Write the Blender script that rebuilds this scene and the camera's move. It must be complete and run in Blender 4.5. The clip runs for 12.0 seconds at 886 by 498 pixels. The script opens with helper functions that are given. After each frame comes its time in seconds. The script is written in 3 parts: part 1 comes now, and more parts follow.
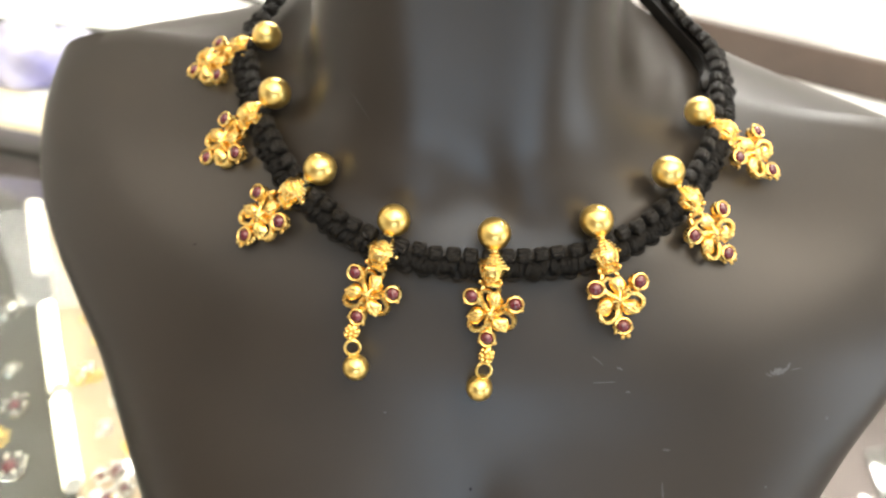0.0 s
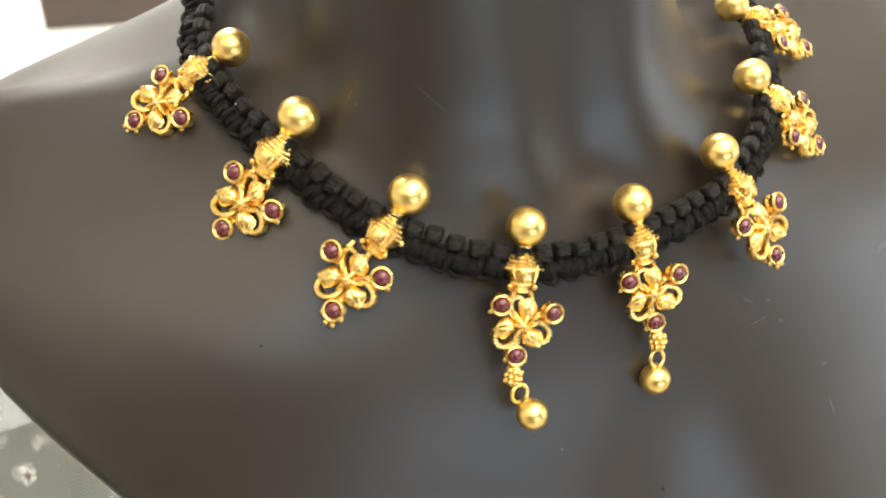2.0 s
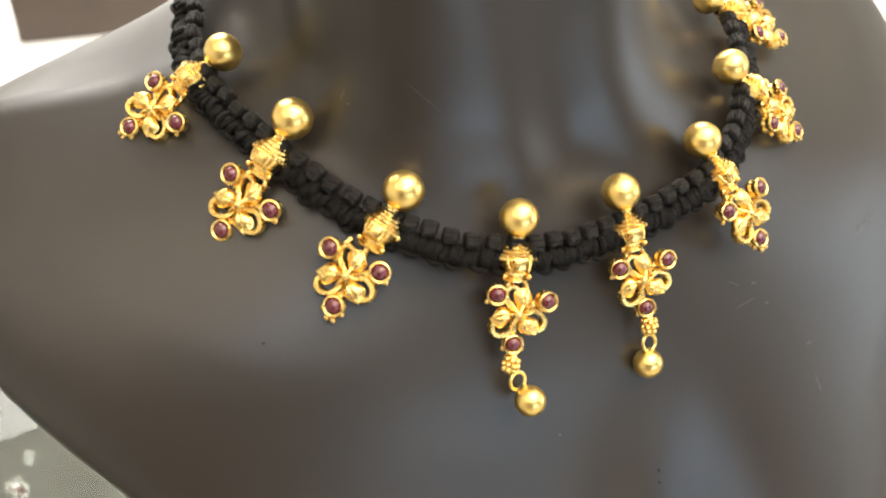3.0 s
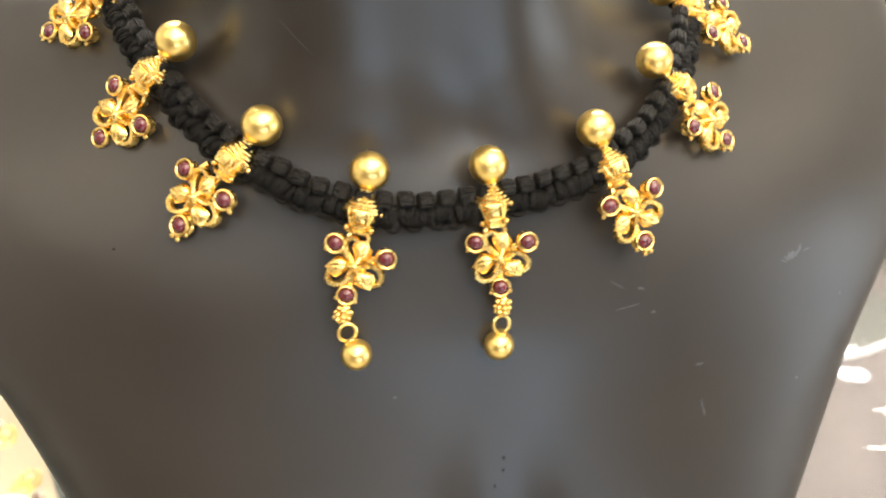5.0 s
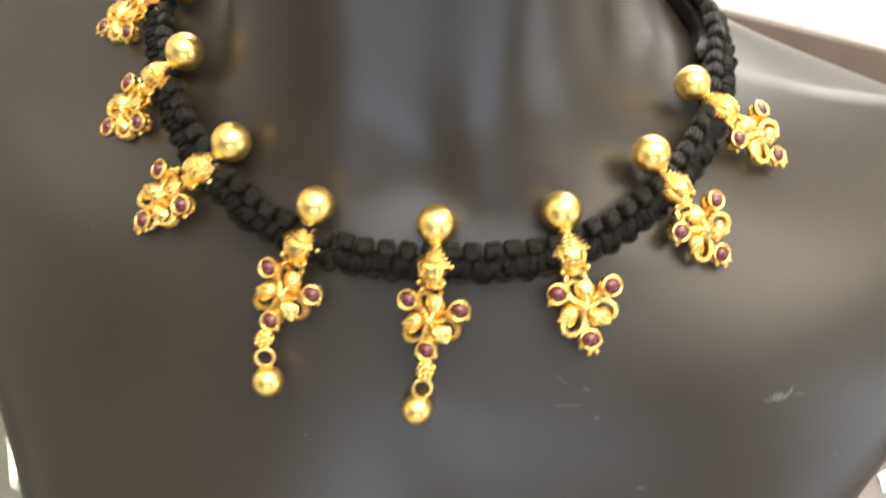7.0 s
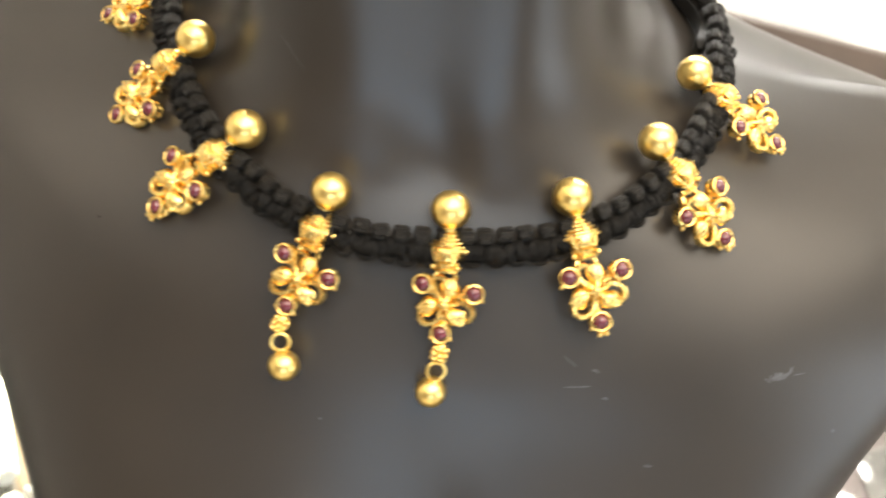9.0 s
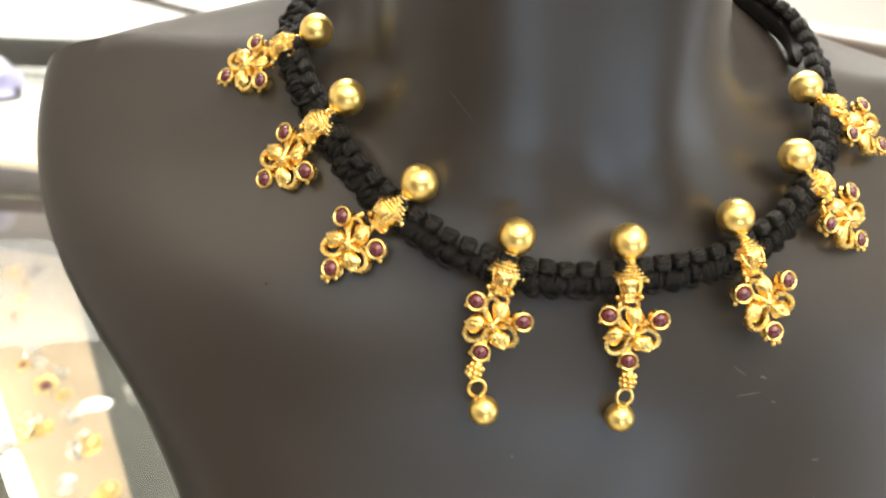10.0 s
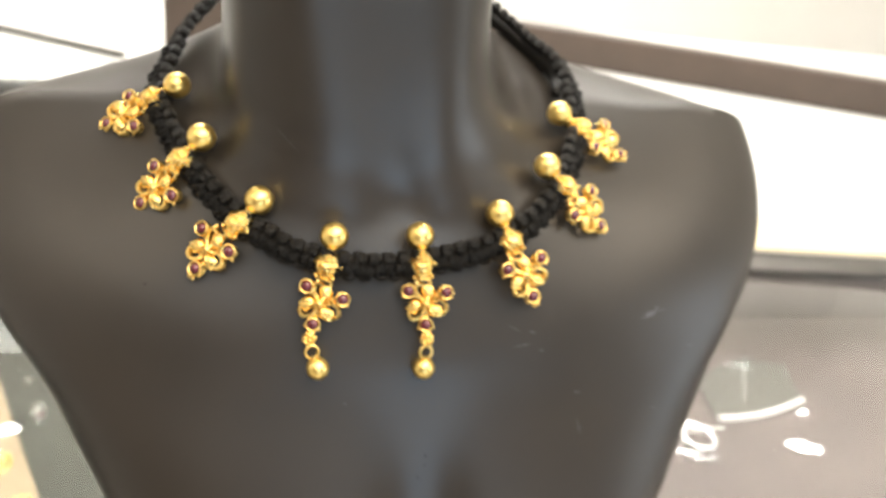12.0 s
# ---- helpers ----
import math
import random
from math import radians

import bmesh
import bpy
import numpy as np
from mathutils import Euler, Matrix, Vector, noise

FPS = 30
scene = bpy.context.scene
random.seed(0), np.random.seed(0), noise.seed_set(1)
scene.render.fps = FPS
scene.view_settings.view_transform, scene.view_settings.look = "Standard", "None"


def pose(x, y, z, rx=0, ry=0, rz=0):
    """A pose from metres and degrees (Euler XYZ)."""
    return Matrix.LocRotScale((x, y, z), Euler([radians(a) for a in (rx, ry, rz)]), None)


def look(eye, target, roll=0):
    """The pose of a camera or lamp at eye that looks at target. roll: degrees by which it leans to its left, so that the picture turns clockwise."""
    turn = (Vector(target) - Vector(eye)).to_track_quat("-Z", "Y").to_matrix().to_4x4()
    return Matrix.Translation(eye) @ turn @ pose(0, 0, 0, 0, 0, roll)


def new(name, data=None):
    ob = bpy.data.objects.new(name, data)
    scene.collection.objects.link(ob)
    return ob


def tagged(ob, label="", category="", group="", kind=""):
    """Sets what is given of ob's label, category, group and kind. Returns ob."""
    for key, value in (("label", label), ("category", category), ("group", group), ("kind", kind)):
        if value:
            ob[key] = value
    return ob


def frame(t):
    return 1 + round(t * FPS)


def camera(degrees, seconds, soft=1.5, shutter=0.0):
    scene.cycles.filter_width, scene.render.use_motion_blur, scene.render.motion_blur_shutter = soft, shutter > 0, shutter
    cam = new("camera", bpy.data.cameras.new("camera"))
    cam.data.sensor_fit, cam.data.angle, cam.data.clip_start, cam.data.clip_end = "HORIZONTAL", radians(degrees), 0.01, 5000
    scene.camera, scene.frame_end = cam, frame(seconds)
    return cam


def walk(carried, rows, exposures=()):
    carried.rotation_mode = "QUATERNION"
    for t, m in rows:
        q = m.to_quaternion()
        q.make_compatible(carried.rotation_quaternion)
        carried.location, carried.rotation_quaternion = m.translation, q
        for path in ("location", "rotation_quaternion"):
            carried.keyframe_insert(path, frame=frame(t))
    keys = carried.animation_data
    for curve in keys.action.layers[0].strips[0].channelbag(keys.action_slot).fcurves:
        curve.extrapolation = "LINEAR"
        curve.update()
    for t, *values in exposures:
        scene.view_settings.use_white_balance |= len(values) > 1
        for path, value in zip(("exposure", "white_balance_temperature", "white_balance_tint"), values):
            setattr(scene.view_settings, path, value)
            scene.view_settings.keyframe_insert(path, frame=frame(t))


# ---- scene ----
cam = camera(55.95, 12.0, soft=1.9, shutter=0.6)
PATH = [
    (0, 0.02095, -0.25098, 1.32489, 61.844, -7.844, 8.776),
    (0.5, -0.00785, -0.23049, 1.32111, 61.312, -6.565, 1.801),
    (1, -0.04619, -0.19959, 1.31817, 60.891, -4.212, -5.613),
    (1.5, -0.07024, -0.18379, 1.31195, 60.566, -2.268, -13.116),
    (2, -0.09869, -0.18278, 1.30714, 59.905, -0.333, -17.618),
    (2.5, -0.10241, -0.18265, 1.30975, 59.691, 0.679, -19.456),
    (2.7, -0.10446, -0.18425, 1.30976, 60.096, 0.904, -19.829),
    (4.3, -0.07006, -0.19781, 1.28822, 59.081, -2.502, -14.562),
    (4.5, -0.05634, -0.20046, 1.29262, 58.810, -2.583, -12.663),
    (5, -0.02891, -0.21067, 1.30078, 59.117, -3.641, -7.070),
    (5.5, -0.00042, -0.21842, 1.30569, 59.892, -4.514, -1.381),
    (6, 0.01425, -0.21992, 1.30863, 60.493, -5.562, 3.602),
    (6.5, 0.02899, -0.21620, 1.30112, 60.747, -7.160, 7.775),
    (7, 0.03968, -0.20423, 1.30581, 61.068, -8.498, 10.128),
    (7.2, 0.04478, -0.19780, 1.30692, 62.511, -9.759, 10.460),
    (8.8, 0.03820, -0.20741, 1.30364, 61.845, -9.271, 9.562),
    (9, 0.02811, -0.21106, 1.30360, 60.970, -9.340, 8.159),
    (9.5, -0.01816, -0.22324, 1.30722, 61.136, -7.271, 4.944),
    (10, -0.05266, -0.21681, 1.30603, 62.170, -6.912, -0.340),
    (10.5, -0.07090, -0.19333, 1.30719, 62.443, -6.538, -5.582),
    (11, -0.06356, -0.19413, 1.30501, 62.170, -6.295, -7.958),
    (11.5, -0.04487, -0.22615, 1.32330, 62.533, -5.948, -7.829),
    (12, -0.02681, -0.29589, 1.34090, 64.042, -6.592, -7.007),
]
EXPOSURES = [(0.0, 0.10), (1.0, 0.18), (2.5, 0.10), (4.5, 0.25), (6.0, 0.26), (9.0, 0.25), (9.5, 0.26), (10.0, 0.02), (11.0, 0.27), (11.5, 0.25), (12.0, 0.08)]
walk(cam, [(row[0], pose(*row[1:])) for row in PATH], EXPOSURES)

# ---------------------------------------------------------------- light and exposure
cam.data.dof.use_dof = True
cam.data.dof.focus_distance = 0.25
cam.data.dof.aperture_fstop = 11.0

world = bpy.data.worlds.new("shop_air")
scene.world = world
world.use_nodes = True
world.node_tree.nodes["Background"].inputs[0].default_value = (1.0, 0.97, 0.92, 1)
world.node_tree.nodes["Background"].inputs[1].default_value = 0.25


def area_lamp(name, at, aim, wide, deep, watts, colour):
    data = bpy.data.lights.new(name, "AREA")
    data.shape, data.size, data.size_y, data.energy, data.color = "RECTANGLE", wide, deep, watts, colour
    ob = new(name, data)
    ob.matrix_world = look(at, aim)
    return ob


CEILING = 2.75
WARM, COOL, NEUTRAL = (1.0, 0.87, 0.70), (0.58, 0.78, 1.0), (1.0, 0.97, 0.92)
# Unseen area lamps added under the ceiling as general light, without fixtures.
area_lamp("added_ceiling_light", (0.8, -0.7, CEILING - 0.03), (0.8, -0.7, 0), 2.1, 1.5, 56, WARM)
area_lamp("added_ceiling_light", (-1.3, -1.0, CEILING - 0.03), (-1.3, -1.0, 0), 2.0, 1.6, 17, WARM)
# The next two are added to whiten the worktop and the back wall.
area_lamp("added_ceiling_light", (0.2, 1.2, CEILING - 0.03), (0.2, 1.2, 0), 1.7, 0.6, 58, NEUTRAL)
area_lamp("added_ceiling_light", (0.0, 3.8, CEILING - 0.03), (0.0, 3.8, 0), 2.0, 0.6, 110, NEUTRAL)
area_lamp("added_ceiling_light", (0.1, -2.1, CEILING - 0.03), (0.1, -2.1, 0), 1.8, 0.6, 28, (0.76, 0.88, 1.0))
# Area lamps in two unseen window openings, set there in place of daylight.
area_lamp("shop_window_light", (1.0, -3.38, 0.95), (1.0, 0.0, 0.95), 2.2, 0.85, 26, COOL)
area_lamp("shop_window_light", (3.58, -1.4, 1.5), (0.0, -1.4, 1.5), 1.6, 1.6, 30, (0.80, 0.90, 1.0))


# ---------------------------------------------------------------- materials
def material(name, colour, rough=0.5, metal=0.0, spots=None, spot_scale=40.0, amount=0.5, bump=0.0, bump_scale=200.0,
             coat=0.0, rough_swing=0.0, sheen=0.0, specular=0.5, relief=0.001, grain=None):
    """A surface with variation at two scales: broad blotches between colour and spots, fine relief from a second noise."""
    m = bpy.data.materials.new(name)
    m.use_nodes = True
    n, link = m.node_tree.nodes, m.node_tree.links.new
    b = n["Principled BSDF"]
    b.inputs["Base Color"].default_value = (*colour, 1)
    b.inputs["Roughness"].default_value = rough
    b.inputs["Metallic"].default_value = metal
    b.inputs["Coat Weight"].default_value = coat
    b.inputs["Sheen Weight"].default_value = sheen
    b.inputs["Specular IOR Level"].default_value = specular
    co = n.new("ShaderNodeTexCoord")
    if spots:
        t = n.new("ShaderNodeTexNoise")
        t.inputs["Scale"].default_value, t.inputs["Detail"].default_value = spot_scale, 6
        ramp = n.new("ShaderNodeValToRGB")
        ramp.color_ramp.elements[0].position, ramp.color_ramp.elements[1].position = 0.5 - amount / 2, 0.5 + amount / 2
        ramp.color_ramp.elements[0].color, ramp.color_ramp.elements[1].color = (*colour, 1), (*spots, 1)
        link(co.outputs["Object"], t.inputs["Vector"])
        link(t.outputs["Fac"], ramp.inputs["Fac"])
        link(ramp.outputs["Color"], b.inputs["Base Color"])
    if rough_swing:
        t = n.new("ShaderNodeTexNoise")
        t.inputs["Scale"].default_value, t.inputs["Detail"].default_value = spot_scale * 0.6, 4
        mr = n.new("ShaderNodeMapRange")
        mr.inputs["From Min"].default_value, mr.inputs["From Max"].default_value = 0.3, 0.7
        mr.inputs["To Min"].default_value, mr.inputs["To Max"].default_value = rough - rough_swing, rough + rough_swing
        link(co.outputs["Object"], t.inputs["Vector"])
        link(t.outputs["Fac"], mr.inputs["Value"])
        link(mr.outputs["Result"], b.inputs["Roughness"])
    if bump:
        t = n.new("ShaderNodeTexNoise")
        t.inputs["Scale"].default_value, t.inputs["Detail"].default_value = bump_scale, 3
        k = n.new("ShaderNodeBump")
        k.inputs["Strength"].default_value, k.inputs["Distance"].default_value = bump, relief
        if grain:                                                     # fibres drawn out along one axis
            stretch = n.new("ShaderNodeMapping")
            stretch.inputs["Scale"].default_value = grain
            link(co.outputs["Object"], stretch.inputs["Vector"])
            link(stretch.outputs["Vector"], t.inputs["Vector"])
        else:
            link(co.outputs["Object"], t.inputs["Vector"])
        link(t.outputs["Fac"], k.inputs["Height"])
        link(k.outputs["Normal"], b.inputs["Normal"])
    return m


def glass(name, colour=(1, 1, 1), rough=0.0):
    m = material(name, colour, rough)
    b = m.node_tree.nodes["Principled BSDF"]
    b.inputs["Transmission Weight"].default_value = 1.0
    b.inputs["IOR"].default_value = 1.45
    return m


def glow(name, colour, strength):
    m = material(name, colour, 0.5)
    b = m.node_tree.nodes["Principled BSDF"]
    b.inputs["Emission Color"].default_value = (*colour, 1)
    b.inputs["Emission Strength"].default_value = strength
    return m


GOLD = material("polished_gold", (1.0, 0.73, 0.25), 0.31, 1.0, (0.97, 0.68, 0.21), 0.35, 0.5, 0.10, 1.1, rough_swing=0.04, relief=0.0002)
GOLD_CAST = material("cast_gold", (1.0, 0.72, 0.25), 0.26, 1.0, (0.90, 0.59, 0.17), 0.6, 0.6, 0.30, 1.6, rough_swing=0.06, relief=0.0003)
RUBY = material("ruby", (0.075, 0.006, 0.010), 0.12, 0.0, (0.15, 0.014, 0.022), 0.5, 0.4, coat=0.8)
CORD = material("black_cord", (0.0034, 0.0027, 0.0019), 0.5, 0.0, (0.0085, 0.0067, 0.0048), 0.9, 0.6, 1.0, 2.2, relief=0.0008, specular=0.22, grain=(1.6, 1.6, 0.25))
CORD_LONG = material("black_cord_lengthwise", (0.0046, 0.0035, 0.0023), 0.40, 0.0, (0.011, 0.0084, 0.0056), 0.9, 0.6, 1.0, 2.2, relief=0.0008, specular=0.32, grain=(0.25, 1.6, 1.6))
BUST = material("black_bust", (0.021, 0.0168, 0.0127), 0.36, 0.0, (0.028, 0.0222, 0.0165), 22, 0.6, 0.03, 700, rough_swing=0.03, specular=0.57)
SCUFF = material("pale_scuff", (0.12, 0.124, 0.128), 0.6, 0.0, (0.05, 0.05, 0.05), 1500, 0.5)
WHITE = material("white_laminate", (0.80, 0.79, 0.76), 0.45, 0.0, (0.76, 0.75, 0.71), 5, 0.6, 0.03, 300)
PAINT = material("white_paint", (0.82, 0.81, 0.78), 0.7, 0.0, (0.78, 0.77, 0.74), 3, 0.6, 0.05, 180)
CREAM = material("cream_laminate", (0.78, 0.68, 0.46), 0.45, 0.0, (0.72, 0.62, 0.40), 6, 0.6, 0.03, 300)
BROWN = material("dark_brown_wood", (0.060, 0.042, 0.032), 0.5, 0.0, (0.085, 0.060, 0.045), 12, 0.6, 0.08, 120)
# Colour of the unseen south wall, chosen dark to dim reflections on the bust.
DARK_WALL = material("dark_unseen_wall", (0.24, 0.18, 0.13), 0.5, 0.0, (0.19, 0.14, 0.10), 4, 0.6, 0.05, 80)
VELVET = material("beige_velvet", (0.36, 0.26, 0.16), 0.9, 0.0, (0.28, 0.20, 0.12), 30, 0.5, 0.2, 900, sheen=0.4)
SLATE = material("grey_felt", (0.062, 0.062, 0.052), 0.9, 0.0, (0.040, 0.040, 0.033), 25, 0.5, 0.2, 900)
METAL = material("dark_metal", (0.10, 0.095, 0.09), 0.35, 1.0, (0.14, 0.13, 0.12), 30, 0.5)
SILVER = material("silver", (0.85, 0.84, 0.82), 0.15, 1.0, (0.75, 0.74, 0.72), 300, 0.5)
MAUVE = material("mauve_felt", (0.135, 0.106, 0.102), 0.85, 0.0, (0.10, 0.078, 0.078), 18, 0.5, 0.15, 800)
CLOTH = material("lilac_cloth", (0.70, 0.70, 0.74), 0.8, 0.0, (0.22, 0.22, 0.46), 9, 0.35, 0.3, 60)
DISH = glass("tinted_glass", (0.80, 0.87, 0.85), 0.03)
FLOOR = material("floor_tile", (0.62, 0.57, 0.50), 0.25, 0.0, (0.55, 0.50, 0.43), 4, 0.6)
PANE = glass("clear_glass", (0.93, 0.97, 0.95))
ACRYLIC = glass("clear_acrylic", (0.96, 0.98, 0.98))
TUBE = glow("lit_tube", (1.0, 0.88, 0.66), 6.0)
SPOT = glow("lit_downlight", (1.0, 0.96, 0.90), 70.0)


# ---------------------------------------------------------------- mesh helpers
def mesh_of(bm, name, mats, smooth=True):
    data = bpy.data.meshes.new(name)
    bm.normal_update()
    bm.to_mesh(data)
    bm.free()
    for m in mats if isinstance(mats, (list, tuple)) else [mats]:
        data.materials.append(m)
    if smooth:
        data.polygons.foreach_set("use_smooth", [True] * len(data.polygons))
        data.set_sharp_from_angle(angle=radians(40))
    return data


def part(name, bm, mats, parent=None, label="", at=None, smooth=True):
    """Links a bmesh, or a mesh that is shared, as one object under a thing or a part."""
    data = bm if isinstance(bm, bpy.types.Mesh) else mesh_of(bm, name, mats, smooth)
    ob = new(name, data)
    ob.parent = parent
    if at is not None:
        ob.matrix_basis = at
    return tagged(ob, label)


def thing(name, label, category, at=None, group="", kind="", bm=None, mats=None, smooth=True):
    ob = part(name, bm, mats, smooth=smooth) if bm is not None else new(name)
    if at is not None:
        ob.matrix_basis = at
    return tagged(ob, label, category, group, kind)


def box(bm, lo, hi, bevel=0.0):
    lo, hi = Vector(lo), Vector(hi)
    m = Matrix.Translation((lo + hi) / 2) @ Matrix.Diagonal((*(hi - lo), 1))
    made = bmesh.ops.create_cube(bm, size=1, matrix=m)["verts"]
    if bevel:
        edges = {e for v in made for e in v.link_edges}
        bmesh.ops.bevel(bm, geom=list(edges), offset=bevel, segments=2, affect="EDGES", profile=0.5)
    return bm


def slab(lo, hi, bevel=0.0):
    return box(bmesh.new(), lo, hi, bevel)


def ball(bm, at, radius, squash=(1, 1, 1), u=16, v=10):
    m = Matrix.Translation(at) @ Matrix.Diagonal((*squash, 1))
    bmesh.ops.create_uvsphere(bm, u_segments=u, v_segments=v, radius=radius, matrix=m)
    return bm


def lathe(bm, profile, segments=20, turn=0.0, m=Matrix()):
    """A turned body about z through (radius, height) pairs, closed at both ends."""
    rings = []
    for r, z in profile:
        rings.append([bm.verts.new(m @ Vector((r * math.cos(turn + 2 * math.pi * k / segments), r * math.sin(turn + 2 * math.pi * k / segments), z)))
                      for k in range(segments)])
    for a, b in zip(rings, rings[1:]):
        for k in range(segments):
            bm.faces.new((a[k], a[(k + 1) % segments], b[(k + 1) % segments], b[k]))
    bm.faces.new(rings[0][::-1])
    bm.faces.new(rings[-1])
    return bm


def tube(bm, line, radius, sides=6, closed=False, taper=None):
    """A tube along a line of points; taper gives a factor for each point."""
    line = [Vector(p) for p in line]
    n, rings = len(line), []
    side = None
    for k, p in enumerate(line):
        ahead = (line[(k + 1) % n] - line[k - 1]) if closed else (line[min(k + 1, n - 1)] - line[max(k - 1, 0)])
        ahead.normalize()
        if side is None:
            side = ahead.orthogonal().normalized()
        side = (side - ahead * side.dot(ahead)).normalized()
        up = ahead.cross(side)
        r = radius * (taper[k] if taper else 1)
        rings.append([bm.verts.new(p + r * (math.cos(2 * math.pi * j / sides) * side + math.sin(2 * math.pi * j / sides) * up)) for j in range(sides)])
    for a, b in zip(rings, rings[1:] + rings[:1] if closed else rings[1:]):
        for j in range(sides):
            bm.faces.new((a[j], a[(j + 1) % sides], b[(j + 1) % sides], b[j]))
    if not closed:
        bm.faces.new(rings[0][::-1])
        bm.faces.new(rings[-1])
    return bm


def ring(bm, m, radius, thick, segments=20, sides=8, stretch=1.0):
    """A ring in the xz plane of m."""
    line = [m @ Vector((radius * math.cos(2 * math.pi * k / segments), 0, stretch * radius * math.sin(2 * math.pi * k / segments))) for k in range(segments)]
    return tube(bm, line, thick, sides, True)


def spline(points, steps):
    """A smooth run through the points (Catmull-Rom), as rows of numbers."""
    p = np.array(points, float)
    q = np.vstack([2 * p[0] - p[1], p, 2 * p[-1] - p[-2]])
    out = []
    for i in range(len(p) - 1):
        a, b, c, d = q[i:i + 4]
        for t in np.arange(steps) / steps:
            out.append(0.5 * (2 * b + (c - a) * t + (2 * a - 5 * b + 4 * c - d) * t * t + (3 * b - a - 3 * c + d) * t ** 3))
    return np.array(out + [p[-1]])


# ---------------------------------------------------------------- the room
COUNTER = 0.95


def room():
    x0, x1, y0, y1 = -3.2, 3.6, -3.4, 4.6
    thing("floor", "pale stone-coloured tiled shop floor", "floor", kind="structure", bm=slab((x0, y0, -0.1), (x1, y1, 0)), mats=FLOOR, smooth=False)
    thing("ceiling", "plain white painted shop ceiling", "ceiling", kind="structure", bm=slab((x0, y0, CEILING), (x1, y1, CEILING + 0.1)), mats=PAINT, smooth=False)
    for name, lo, hi, mat in (("wall_north", (x0, y1, 0), (x1, y1 + 0.12, CEILING), PAINT), ("wall_west", (x0 - 0.12, y0, 0), (x0, y1, CEILING), PAINT)):
        thing(name, "plain white painted shop wall", "wall", kind="structure", bm=slab(lo, hi), mats=mat, smooth=False)

    def pierced(name, label, mat, place, a0, a1, b0, b1, z0, z1):
        """A wall along its own x from a0 to a1 with a window opening from b0 to b1, and the window's frame in it."""
        bm = bmesh.new()
        for lo, hi in (((a0, 0, 0), (b0, 0.12, CEILING)), ((b1, 0, 0), (a1, 0.12, CEILING)), ((b0, 0, 0), (b1, 0.12, z0)), ((b0, 0, z1), (b1, 0.12, CEILING))):
            box(bm, lo, hi)
        thing(name, label, "wall", kind="structure", bm=bm, mats=mat, at=place, smooth=False)
        frame_ob = thing("window_1" if name == "wall_south" else "window_2", "shop window in a dark metal frame", "window", kind="structure", at=place)
        for lo, hi in (((b0, 0.03, z0), (b0 + 0.05, 0.09, z1)), ((b1 - 0.05, 0.03, z0), (b1, 0.09, z1)), ((b0 + 0.05, 0.03, z0), (b1 - 0.05, 0.09, z0 + 0.05)), ((b0 + 0.05, 0.03, z1 - 0.05), (b1 - 0.05, 0.09, z1))):
            part("window_frame", slab(lo, hi, 0.003), METAL, frame_ob)
        part("pane", slab((b0 + 0.05, 0.056, z0 + 0.05), (b1 - 0.05, 0.062, z1 - 0.05)), PANE, frame_ob, smooth=False).visible_shadow = False

    # The south wall stays out of view; its dark colour shapes the bust's sheen.
    pierced("wall_south", "unseen shop wall with a wide window, coloured dark for reflections in the bust", DARK_WALL, pose(0, y0, 0, 0, 0, 180), -x1, -x0, -2.15, 0.15, 0.5, 1.5)
    pierced("wall_east", "plain white painted shop wall with a window", PAINT, pose(x1, 0, 0, 0, 0, -90), -y1, -y0, 0.55, 2.25, 0.65, 2.35)


def downlight(x, y, radius):
    bm = bmesh.new()
    lathe(bm, [(radius * 1.25, CEILING - 0.001), (radius * 1.25, CEILING - 0.008), (radius, CEILING - 0.012), (radius, CEILING - 0.002)], 28)
    ob = thing("downlight", "small round lit ceiling downlight in white trim", "ceiling light", bm=bm, mats=PAINT, group="downlights in the ceiling")
    ob.matrix_basis = pose(x, y, 0)
    part("lens", lathe(bmesh.new(), [(radius * 0.97, CEILING - 0.0125), (radius * 0.9, CEILING - 0.017)], 28), SPOT, ob, "glowing round lens")


room()
for x, y, r in ((2.71, 4.01, 0.09), (2.53, 2.97, 0.06), (2.23, 2.36, 0.085), (1.60, 2.22, 0.085), (1.70, 2.60, 0.06), (-0.85, 2.1, 0.07), (-1.3, 1.6, 0.07), (-1.5, 2.6, 0.07)):
    downlight(x, y, r)


